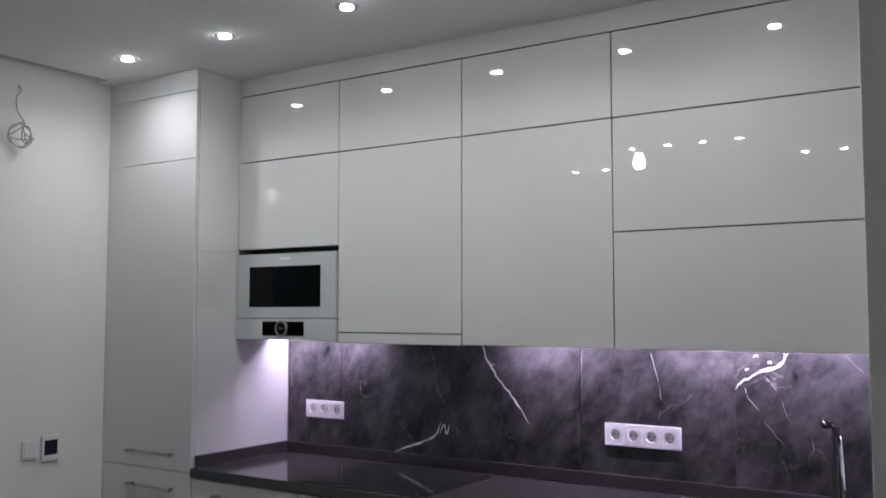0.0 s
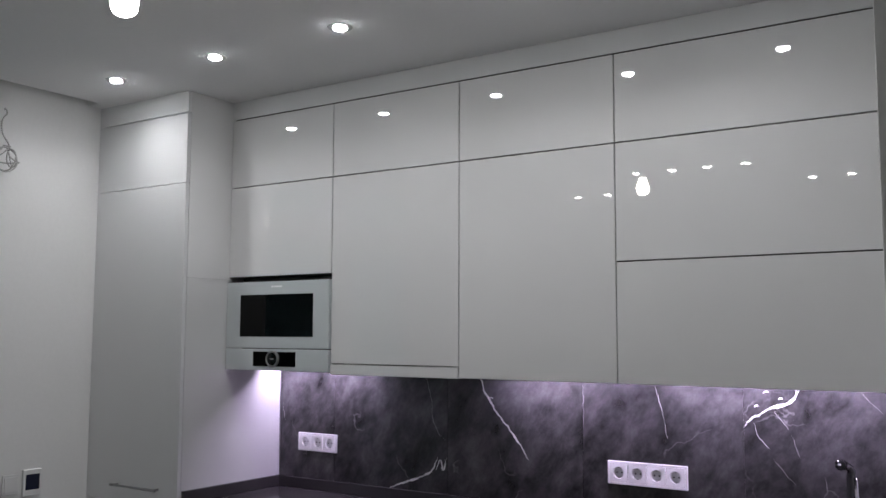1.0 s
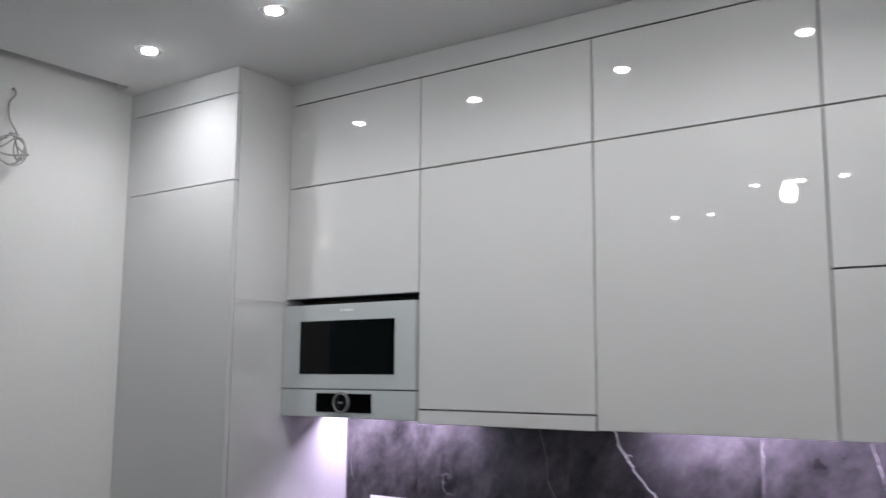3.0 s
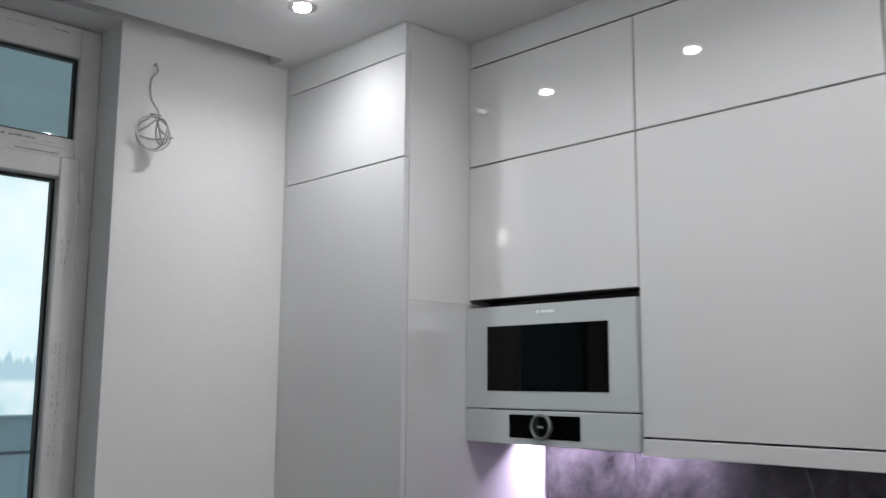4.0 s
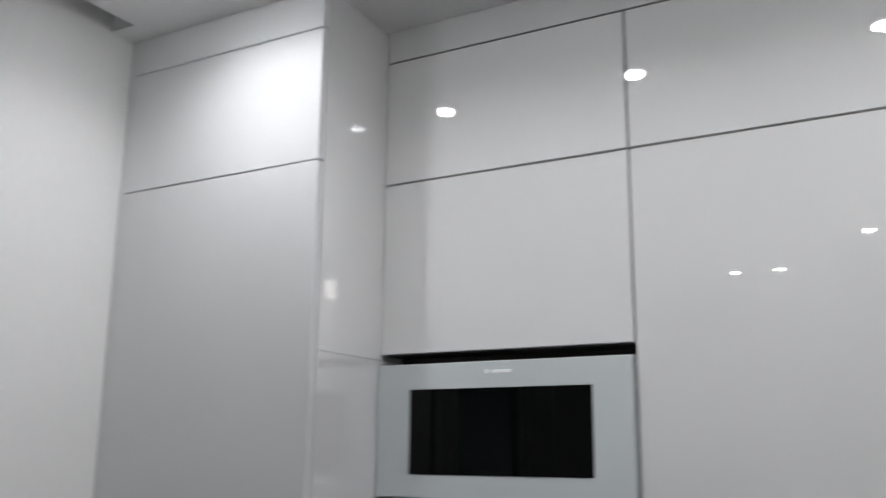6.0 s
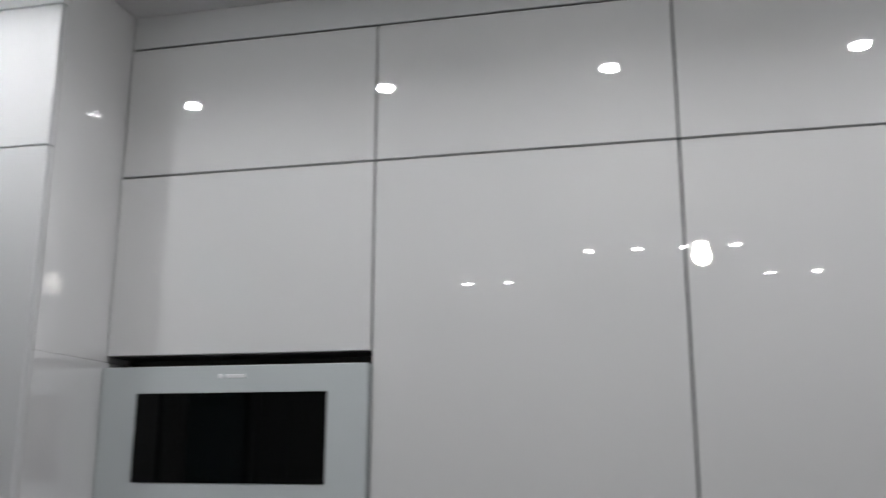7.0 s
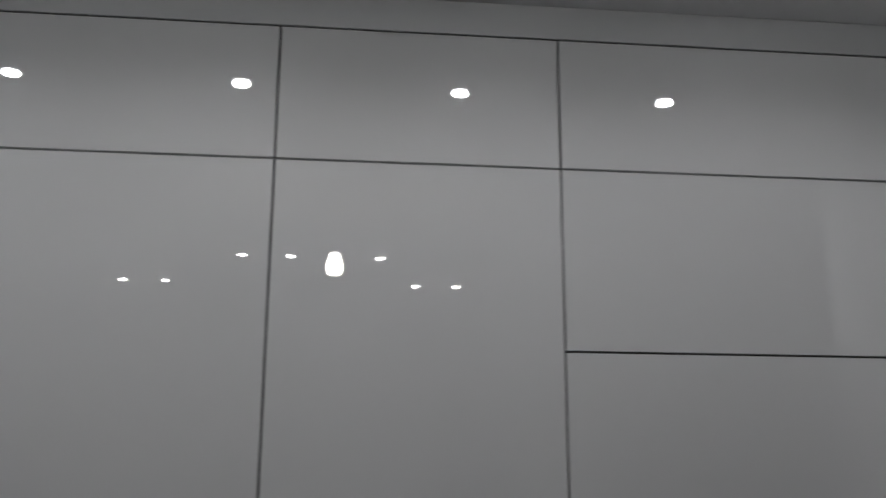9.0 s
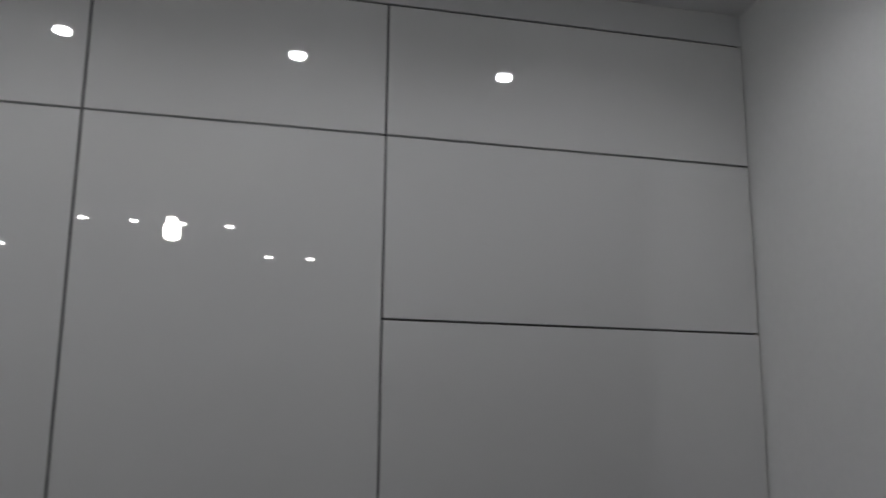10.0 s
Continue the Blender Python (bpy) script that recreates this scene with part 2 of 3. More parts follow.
def structure(name, bm, mat, label, category="wall"):
    return tagged(obj(name, bm, mat), label, category, kind="structure")


# ---- the plan ----
CEIL = 2.68
XL = -0.63            # left wall
XR = 2.79             # face of the short wall at the end of the run
BACK = 0.361          # wall behind the cabinets
SPLASH = 0.351        # face of the splashback tiles
X = (-0.010, 0.601, 1.236, 1.877, 2.788)     # joints of the wall cabinets
Z_BOTTOM, Z_SPLIT, Z_MID, Z_TOP = 1.442, 2.2745, 1.860, 2.592
COUNTER = 0.89
TALL = -0.265         # face of the tall cabinet's doors
# East and south walls, never in view, stand close to brighten room and reflections.
X_END, Y_END = 4.4, -4.7
X_OUT = -0.93         # outer face of the window wall

# ---- structure ----
structure("floor", box(X_OUT, X_END, Y_END, BACK + 0.15, -0.12, 0.0), M_FLOOR, "bare grey screed floor of the room", "floor")
structure("wall_north", box(X_OUT, X_END, BACK, BACK + 0.15, 0.0, 2.9), M_WALL, "white painted wall behind the cabinets")
structure("wall_south", box(X_OUT, X_END, Y_END - 0.15, Y_END, 0.0, 2.9), M_WALL, "unseen white wall closing the room, set near to return light")
structure("wall_east", box(X_END, X_END + 0.15, Y_END - 0.15, BACK + 0.15, 0.0, 2.9), M_WALL, "unseen white wall closing the room, set near to return light")
structure("wall_partition", box(XR, XR + 0.14, -0.545, BACK, 0.0, CEIL + 0.02, 0.002), M_WALL, "short white painted wall ending beside the cabinets")
# window wall with its opening
WY0, WY1 = -2.55, -0.850
WZ0, WZ1 = 0.45, 2.69
wall_west = box(X_OUT, XL, WY1, BACK, 0.0, 2.9)
box(X_OUT, XL, Y_END, WY0, 0.0, 2.9, bm=wall_west)
box(X_OUT, XL, WY0, WY1, 0.0, WZ0, bm=wall_west)
box(X_OUT, XL, WY0, WY1, WZ1, 2.9, bm=wall_west)
structure("wall_west", wall_west, M_WALL, "smooth white painted wall beside the tall window")
rev = box(-0.769, XL - 0.0005, WY1 - 0.004, WY1 + 0.001, WZ0, WZ1)
structure("trim", rev, M_REVEAL, "grey white plastered reveal of the window opening", "reveal")
# lowered ceiling, leaving a curtain slot along the window wall
ceil = box(-0.55, X_END, Y_END, BACK, CEIL, 2.74)
box(XL, -0.55, -0.335, BACK, CEIL, 2.74, bm=ceil)
box(X_OUT, X_END, Y_END, BACK, 2.80, 2.9, bm=ceil)
box(XL, -0.55, Y_END, Y_END + 0.01, CEIL, 2.80, bm=ceil)
box(-0.56, -0.55, Y_END, -0.335, 2.74, 2.80, bm=ceil)
structure("ceiling", ceil, M_CEIL, "smooth white plasterboard ceiling with a curtain slot", "ceiling")


# ---- window ----
def build_window():
    w = tagged(new("window_1"), "tall white plastic window with printed protective film and dark gaskets", "window", kind="structure")
    w.location = (-0.80, WY1, WZ0)
    fx0, fx1 = -0.815, -0.77
    sx1 = -0.755
    y_r, y_l = WY1 - 0.0035, WY0 + 0.004
    mullion = (-1.74, -1.66)
    fr = box(fx0, fx1, -0.918, y_r, WZ0, WZ1 - 0.004, 0.003)
    box(fx0, fx1, y_l, y_l + 0.06, WZ0, WZ1 - 0.004, 0.003, bm=fr)
    box(fx0, fx1, y_l + 0.06, -0.918, 2.59, WZ1 - 0.004, 0.003, bm=fr)
    box(fx0, fx1, y_l + 0.06, -0.918, WZ0, WZ0 + 0.06, 0.003, bm=fr)
    box(fx0, fx1, y_l + 0.06, -0.918, 2.262, 2.335, 0.003, bm=fr)
    box(fx0, fx1, mullion[0], mullion[1], WZ0 + 0.06, 2.262, 0.003, bm=fr)
    box(fx0, fx1, mullion[0], mullion[1], 2.335, 2.59, 0.003, bm=fr)
    part("window_frame", fr, M_PVC, w)
    for k, (a, b) in enumerate(((mullion[1], -0.918), (y_l + 0.06, mullion[0]))):
        # fixed upper light
        g = 0.008
        gk = box(-0.8145, -0.789, a, b, 2.335, 2.335 + g)
        box(-0.8145, -0.789, a, b, 2.59 - g, 2.59, bm=gk)
        box(-0.8145, -0.789, a, a + g, 2.335 + g, 2.59 - g, bm=gk)
        box(-0.8145, -0.789, b - g, b, 2.335 + g, 2.59 - g, bm=gk)
        part("gasket", gk, M_GASKET, w, "black rubber gasket")
        p = part("pane", box(-0.803, -0.797, a, b, 2.335, 2.59), M_GLASS, w)
        p.visible_shadow = False
        # opening sash below
        z0, z1 = WZ0 + 0.06, 2.262
        s = 0.045
        sash = box(-0.816, sx1, b - s, b + 0.015, z0, z1 + 0.012, 0.004)
        box(-0.816, sx1, a - 0.015, a + s, z0, z1 + 0.012, 0.004, bm=sash)
        box(-0.816, sx1, a + s, b - s, z1 - 0.052, z1 + 0.012, 0.004, bm=sash)
        box(-0.816, sx1, a + s, b - s, z0, z0 + 0.06, 0.004, bm=sash)
        so = part("sash", sash, M_PVC, w)
        gk = box(-0.8145, -0.786, a + s, b - s, z0 + 0.06, z0 + 0.06 + g)
        box(-0.8145, -0.786, a + s, b - s, z1 - 0.052 - g, z1 - 0.052, bm=gk)
        box(-0.8145, -0.786, a + s, a + s + g, z0 + 0.06 + g, z1 - 0.052 - g, bm=gk)
        box(-0.8145, -0.786, b - s - g, b - s, z0 + 0.06 + g, z1 - 0.052 - g, bm=gk)
        part("gasket", gk, M_GASKET, so, "black rubber gasket")
        p = part("pane", box(-0.803, -0.797, a + s, b - s, z0 + 0.06, z1 - 0.052), M_GLASS, so)
        p.visible_shadow = False
    # unreadable print on the protective film, as plain bars
    rnd = random.Random(4)

    def bars(y, z, length, size, fill):
        """One line of bars of uneven length and height, running towards -y."""
        bm, end = bmesh.new(), y - length
        while y > end:
            ln = size * rnd.uniform(0.5, 2.6)
            up, low = size * rnd.uniform(0.35, 0.75), size * rnd.uniform(0.30, 0.45)
            box(fx1 - 0.001, fx1 + 0.0006, y - ln, y, z - low, z + up, bm=bm)
            y -= ln + size * rnd.uniform(0.2, 1.4) * (2.0 - fill)
        return bm

    for y, z, length, size, fill, mat in ((-1.035, 2.318, 0.070, 0.0060, 1.6, M_PRINT), (-0.985, 2.313, 0.030, 0.0038, 1.0, M_FAINT),
                                          (-0.950, 2.302, 0.130, 0.0034, 1.3, M_FAINT), (-0.965, 2.283, 0.120, 0.0046, 1.5, M_PRINT),
                                          (-1.120, 2.318, 0.110, 0.0060, 1.6, M_PRINT), (-0.955, 2.662, 0.055, 0.0050, 1.2, M_PRINT),
                                          (-1.060, 2.656, 0.080, 0.0050, 1.2, M_FAINT)):
        part("film_print", bars(y, z, length, size, fill), mat, w, "faded grey lines of print")
    pr = bmesh.new()
    z = 2.03
    while z > 0.9:
        ln = 0.004 + rnd.random() * 0.012
        if math.sin(z * 13) + 0.4 * math.sin(z * 41) > -0.1:
            for y in (-0.926, -0.941)[:rnd.choice((1, 2, 2))]:
                y += rnd.uniform(-0.003, 0.003)
                box(sx1 - 0.001, sx1 + 0.0006, y - rnd.uniform(0.001, 0.004), y + 0.001, z - ln, z, bm=pr)
        z -= ln + 0.002 + rnd.random() * 0.016
    part("film_print", pr, M_FAINT, w, "faint grey lines of print")
    hg = lathe([(0.008, -0.05), (0.009, -0.046), (0.009, 0.046), (0.008, 0.05)], (-0.755, -0.897, 2.19), "z", 12)
    part("hinge", hg, M_PVC, w, smooth=True)
    return w


build_window()

# ---- balcony and distance outside ----
structure("balcony", box(-3.3, X_OUT - 0.002, -4.6, 3.2, -0.1, 0.0), M_BALCONY, "teal grey concrete balcony slab", "balcony")
structure("balcony_soffit", box(-3.1, X_OUT - 0.002, -4.6, 3.2, 2.70, 2.85), M_SOFFIT, "pale teal concrete slab above the balcony", "balcony")
parapet = box(-3.18, -3.1, -4.6, 3.2, 0.0, 1.425)
box(-3.21, -3.07, -4.6, 3.2, 1.425, 1.44, 0.003, bm=parapet)
structure("balcony_parapet", parapet, M_BALCONY, "teal grey painted balcony parapet", "parapet")
# Added wall, out of view, stops the gloss doors mirroring bright sky.
structure("wall_balcony_end", box(-3.1, X_OUT - 0.002, -2.75, -2.62, 0.0, 2.70), M_BALCONY, "unseen teal grey wall added to keep sky out of the door reflections", "wall")
structure("trim_rail", box(-3.1, -3.085, -4.6, 3.2, 1.24, 1.255), M_RAIL, "dark rail along the parapet", "rail")


def backdrop():
    m = bpy.data.materials.new("hazy_distance")
    m.use_nodes = True
    nt = m.node_tree
    link = nt.links.new
    co = nt.nodes.new("ShaderNodeTexCoord")
    sep = nt.nodes.new("ShaderNodeSeparateXYZ")
    link(co.outputs["Object"], sep.inputs[0])
    town = nt.nodes.new("ShaderNodeTexNoise")
    town.noise_dimensions = "1D"
    town.inputs["Scale"].default_value = 1.6
    town.inputs["Detail"].default_value = 6
    link(sep.outputs["Y"], town.inputs["W"])
    up = nt.nodes.new("ShaderNodeMath")
    up.operation = "MULTIPLY_ADD"
    up.inputs[1].default_value = -2.2
    link(town.outputs["Fac"], up.inputs[0])
    link(sep.outputs["Z"], up.inputs[2])
    blot = nt.nodes.new("ShaderNodeTexNoise")
    blot.inputs["Scale"].default_value = 0.45
    blot.inputs["Detail"].default_value = 5
    link(co.outputs["Object"], blot.inputs["Vector"])
    sky_r = nt.nodes.new("ShaderNodeValToRGB")
    e = sky_r.color_ramp.elements
    e[0].position, e[0].color = 0.36, (0.74, 0.92, 0.96, 1)
    e[1].position, e[1].color = 0.60, (0.92, 0.99, 1.0, 1)
    link(blot.outputs["Fac"], sky_r.inputs["Fac"])
    low_r = nt.nodes.new("ShaderNodeValToRGB")
    e = low_r.color_ramp.elements
    e[0].position, e[0].color = 0.42, (0.50, 0.67, 0.74, 1)
    e[1].position, e[1].color = 0.60, (0.78, 0.92, 0.96, 1)
    link(blot.outputs["Fac"], low_r.inputs["Fac"])
    edge = nt.nodes.new("ShaderNodeMapRange")
    edge.inputs["From Min"].default_value, edge.inputs["From Max"].default_value = 1.35, 1.6
    link(up.outputs[0], edge.inputs["Value"])
    line = nt.nodes.new("ShaderNodeMapRange")
    line.inputs["From Min"].default_value, line.inputs["From Max"].default_value = 1.5, 1.75
    link(sep.outputs["Z"], line.inputs["Value"])
    city = nt.nodes.new("ShaderNodeMix")
    city.data_type = "RGBA"
    link(line.outputs[0], city.inputs["Factor"])
    link(low_r.outputs["Color"], city.inputs["A"])
    city.inputs["B"].default_value = (0.46, 0.63, 0.73, 1)
    mix = nt.nodes.new("ShaderNodeMix")
    mix.data_type = "RGBA"
    link(edge.outputs[0], mix.inputs["Factor"])
    link(city.outputs["Result"], mix.inputs["A"])
    link(sky_r.outputs["Color"], mix.inputs["B"])
    b = nt.nodes["Principled BSDF"]
    b.inputs["Base Color"].default_value = (0, 0, 0, 1)
    b.inputs["Specular IOR Level"].default_value = 0
    link(mix.outputs["Result"], b.inputs["Emission Color"])
    b.inputs["Emission Strength"].default_value = 1.5
    bm = box(-40.2, -40.0, -30, 60, -20, 26)
    structure("backdrop", bm, m, "pale overcast sky over a hazy distant town", "backdrop")


backdrop()


# ---- wall cabinets ----
GAP = 0.0024


def front(x0, x1, z0, z1, face=0.0, thick=0.018, gap=GAP):
    return box(x0 + gap, x1 - gap, face, face + thick, z0 + gap, z1 - gap, 0.0012, 2)


def wall_cabinet(x0, x1, z0, z1, label, name="wall_cabinet"):
    c = thing(name, ((x0 + x1) / 2, 0.18, z0), label, "cabinet", "wall cabinets")
    # Runs up behind the filler gap too, so its black reads as shade.
    body = box(x0 + 0.001, x1 - 0.001, 0.020, BACK - 0.012, z0 + (0.022 if z0 < 1.45 else 0.001), z1 + (0.012 if z1 == Z_TOP else -0.001))
    part("body", body, M_CARCASS, c, "cabinet carcass, blackened to deepen the shade in the door gaps")
    return c


for i in range(4):
    c = wall_cabinet(X[i], X[i + 1], Z_SPLIT, Z_TOP, "upper white gloss cabinet with a plain door under the ceiling" if i < 3
                     else "wide upper white gloss cabinet with a plain door")
    part("door", front(X[i], X[i + 1], Z_SPLIT, Z_TOP), M_GLOSS, c, "glossy white handleless door")

c = wall_cabinet(X[0], X[1], 1.863, Z_SPLIT, "white gloss wall cabinet above the built-in microwave")
part("door", front(X[0], X[1], 1.863, Z_SPLIT), M_GLOSS, c, "glossy white handleless door")
c = wall_cabinet(X[1], X[2], 1.486, Z_SPLIT, "tall white gloss wall cabinet above the slim cooker hood")
part("door", front(X[1], X[2], 1.486, Z_SPLIT), M_GLOSS, c, "glossy white handleless door")
c = wall_cabinet(X[2], X[3], Z_BOTTOM, Z_SPLIT, "tall white gloss wall cabinet over the worktop")
part("door", front(X[2], X[3], Z_BOTTOM, Z_SPLIT), M_GLOSS, c, "glossy white handleless door")
c = wall_cabinet(X[3], X[4], Z_BOTTOM, Z_SPLIT, "wide white gloss wall cabinet with two lift-up doors")
part("door", front(X[3], X[4], Z_MID, Z_SPLIT), M_GLOSS, c, "glossy white lift-up door")
part("door", front(X[3], X[4], Z_BOTTOM, Z_MID), M_GLOSS, c, "glossy white lift-up door")

structure("trim_filler", box(X[0] + 0.001, XR - 0.001, 0.004, 0.010, Z_TOP + 0.004, CEIL - 0.001, 0.0008), M_SATIN,
          "white filler strip between the cabinets and the ceiling", "filler")

# slim pull-out hood
hood = thing("cooker_hood", (0.916, 0.17, Z_BOTTOM), "slim built-in cooker hood with a white front rail", "cooker hood")
part("body", box(X[1] + 0.004, X[2] - 0.004, 0.021, 0.30, Z_BOTTOM + 0.004, 1.483), M_STEEL, hood, "brushed steel hood body")
part("front_rail", box(X[1] + GAP, X[2] - GAP, -0.003, 0.017, Z_BOTTOM, 1.4835, 0.0015, 2), M_GLOSS, hood, "white gloss front rail")


# ---- microwave ----
def build_microwave():
    m = thing("microwave", (0.3, 0.1, 1.452), "pale grey glass built-in microwave with a black window", "microwave")
    part("housing", box(-0.004, 0.595, 0.085, 0.325, 1.472, 1.8615), M_BLACK, m, "black housing with a ventilation slit")
    door = part("door", box(-0.007, 0.598, -0.012, 0.016, 1.547, 1.839, 0.002, 2), M_MWGLASS, m, "pale grey glass door")
    part("window", box(0.080, 0.512, -0.0135, -0.0095, 1.597, 1.782, 0.0008), M_BLACKGLASS, door, "black tinted window")
    badge = box(0.284, 0.330, -0.0132, -0.0110, 1.8125, 1.8195, 0.0006)
    lathe([(0.0050, -0.0110), (0.0050, -0.0128), (0.0042, -0.0132)], (0.273, 0, 1.816), "y", 20, bm=badge)
    part("badge", badge, M_LOGO, door, "small pale silver badge")
    panel = part("control_panel", box(-0.007, 0.598, -0.012, 0.016, 1.450, 1.5435, 0.002, 2), M_MWGLASS, m)
    part("display", box(0.165, 0.417, -0.0135, -0.0095, 1.468, 1.532, 0.0008), M_DISPLAY, panel, "black touch display")
    cx, cz = 0.288, 1.501
    ring = lathe([(0.0360, -0.0135), (0.0360, -0.023), (0.0345, -0.025), (0.0302, -0.025), (0.0288, -0.023), (0.0288, -0.0135)], (cx, 0, cz), "y", 40)
    knob = part("knob_ring", ring, M_RING, panel, "grey brushed steel control ring", True)
    disc = lathe([(0.028, -0.014), (0.028, -0.021), (0.026, -0.022)], (cx, 0, cz), "y", 32)
    part("knob_face", disc, M_BLACKGLASS, panel, "black glass dial face", True)
    dig = bmesh.new()
    for k, wdt in ((-0.010, 0.008), (0.001, 0.008)):
        box(cx + k, cx + k + wdt, -0.0226, -0.0219, cz - 0.003, cz + 0.003, bm=dig)
    part("dial_digits", dig, M_PRINT, panel, "dim grey digits")
    return m


build_microwave()


# ---- tall cabinet ----
def bar_handle(parent, x0, x1, y, z):
    h = tube([(x0, y - 0.030, z), (x1, y - 0.030, z)], 0.0055, 10)
    for x in (x0 + 0.012, x1 - 0.012):
        tube([(x, y - 0.030, z), (x, y + 0.002, z)], 0.005, 8, bm=h)
    for x in (x0, x1):
        lathe([(0.0075, -0.004), (0.0075, 0.012 if x == x0 else 0.004)], (x, y - 0.030, z), "x", 12, bm=h)
    return part("handle", h, M_STEEL, parent, "brushed steel bar handle")


tall = thing("tall_cabinet", (-0.31, 0.05, 0.0), "tall white satin cabinet built in beside the wall", "cabinet")
part("body", box(-0.61, X[0] - 0.019, TALL + 0.021, BACK - 0.003, 0.10, 2.60), M_CARCASS, tall, "cabinet carcass in the black that stands for gap shade")
sp = box(X[0] - 0.018, X[0], TALL + 0.0200, BACK - 0.012, 0.0, 1.8524, 0.0003)
part("side_panel", sp, M_PANEL, tall, "glossy white side panel")
part("side_panel", box(X[0] - 0.018, X[0], TALL + 0.0200, BACK - 0.012, 1.8529, CEIL - 0.002, 0.0003), M_PANEL, tall, "glossy white side panel")
T_SPLIT, T_TOP, T_LOW = 2.268, 2.581, 0.866
part("door", front(-0.612, X[0] + 0.001, T_SPLIT, T_TOP, TALL, gap=0.0015), M_SATIN, tall)
d = part("door", front(-0.612, X[0] + 0.001, T_LOW, T_SPLIT, TALL, gap=0.0015), M_SATIN, tall)
bar_handle(d, -0.412, -0.121, TALL, 0.939)
d = part("door", front(-0.612, X[0] + 0.001, 0.10, T_LOW, TALL), M_SATIN, tall)
bar_handle(d, -0.405, -0.118, TALL, 0.787)
part("filler", box(XL + 0.001, -0.6125, TALL + 0.001, TALL + 0.018, 0.0, CEIL - 0.002, 0.0006), M_SATIN, tall, "narrow white filler strip")
part("filler", box(-0.612, X[0], TALL + 0.001, TALL + 0.019, T_TOP + 0.002, CEIL - 0.002, 0.0008), M_SATIN, tall, "white filler strip under the ceiling")
part("plinth", box(-0.61, X[0] - 0.019, TALL + 0.05, TALL + 0.065, 0.0, 0.098), M_SATIN, tall)

# ---- base cabinets ----
BX = (-0.009, 0.62, 1.22, 1.88, 2.786)
for i in range(4):
    c = thing("base_cabinet", ((BX[i] + BX[i + 1]) / 2, 0.05, 0.0), "white base cabinet with drawers under the dark worktop", "cabinet", "base cabinets")
    part("body", box(BX[i] + 0.001, BX[i + 1] - 0.001, TALL + 0.026, BACK - 0.012, 0.10, COUNTER - 0.041), M_CARCASS, c, "cabinet carcass in the black that stands for gap shade")
    part("plinth", box(BX[i] + 0.001, BX[i + 1] - 0.001, TALL + 0.06, TALL + 0.075, 0.0, 0.099), M_SATIN, c)
    for z0, z1 in ((0.10, 0.48), (0.48, 0.846)):
        d = part("drawer_front", front(BX[i], BX[i + 1], z0, z1, TALL + 0.005), M_SATIN, c)
        mx = (BX[i] + BX[i + 1]) / 2
        bar_handle(d, mx - 0.15, mx + 0.15, TALL + 0.005, z1 - 0.06)

# ---- worktop, upstand and hob ----
top = thing("worktop", (1.4, 0.03, COUNTER - 0.04), "dark grey polished quartz worktop with a low upstand", "worktop")
part("slab", box(X[0] + 0.001, XR - 0.002, -0.271, BACK - 0.012, COUNTER - 0.04, COUNTER, 0.002, 2), M_COUNTER, top)
part("upstand", box(X[0] + 0.019, XR - 0.002, SPLASH - 0.020, SPLASH - 0.001, COUNTER + 0.0005, 0.941, 0.0015, 2), M_COUNTER, top)
part("upstand", box(X[0] + 0.001, X[0] + 0.018, TALL + 0.022, SPLASH - 0.001, COUNTER + 0.0005, 0.941, 0.0015, 2), M_COUNTER, top)
hob = thing("induction_hob", (0.92, 0.01, COUNTER), "black glass induction hob set in the worktop", "hob")
part("glass", box(0.620, 1.210, -0.242, 0.268, COUNTER + 0.0006, COUNTER + 0.006, 0.002, 2), M_HOB, hob)
part("edge_trim", box(0.618, 1.212, -0.247, -0.2425, COUNTER + 0.0006, COUNTER + 0.0065, 0.0006), M_BLACK, hob, "thin black metal front trim")

# ---- faucet ----
tap = thing("kitchen_tap", (2.575, 0.20, COUNTER), "black and chrome kitchen tap behind the sink", "tap")
part("stem", lathe([(0.026, 0), (0.026, 0.008), (0.014, 0.012), (0.0115, 0.285), (0.010, 0.29)], (2.566, 0.20, COUNTER + 0.0005), "z", 24), M_DARKCHROME, tap, "black stem", True)
part("side_pipe", tube([(2.588, 0.20, COUNTER + 0.001), (2.586, 0.20, COUNTER + 0.15), (2.580, 0.20, COUNTER + 0.275)], 0.0075, 12), M_CHROME, tap, "chrome side pipe")
part("spout", tube(spline([(2.568, 0.20, COUNTER + 0.280), (2.570, 0.195, COUNTER + 0.300), (2.562, 0.175, COUNTER + 0.314), (2.552, 0.150, COUNTER + 0.320)]), 0.012, 14), M_DARKCHROME, tap, "black spout")
part("spray_head", tube([(2.553, 0.152, COUNTER + 0.320), (2.548, 0.138, COUNTER + 0.320)], 0.0165, 16), M_DARKCHROME, tap, "black spray head")
part("nozzle", tube([(2.5485, 0.139, COUNTER + 0.321), (2.5465, 0.133, COUNTER + 0.322)], 0.006, 12), M_CHROME, tap, "chrome nozzle")

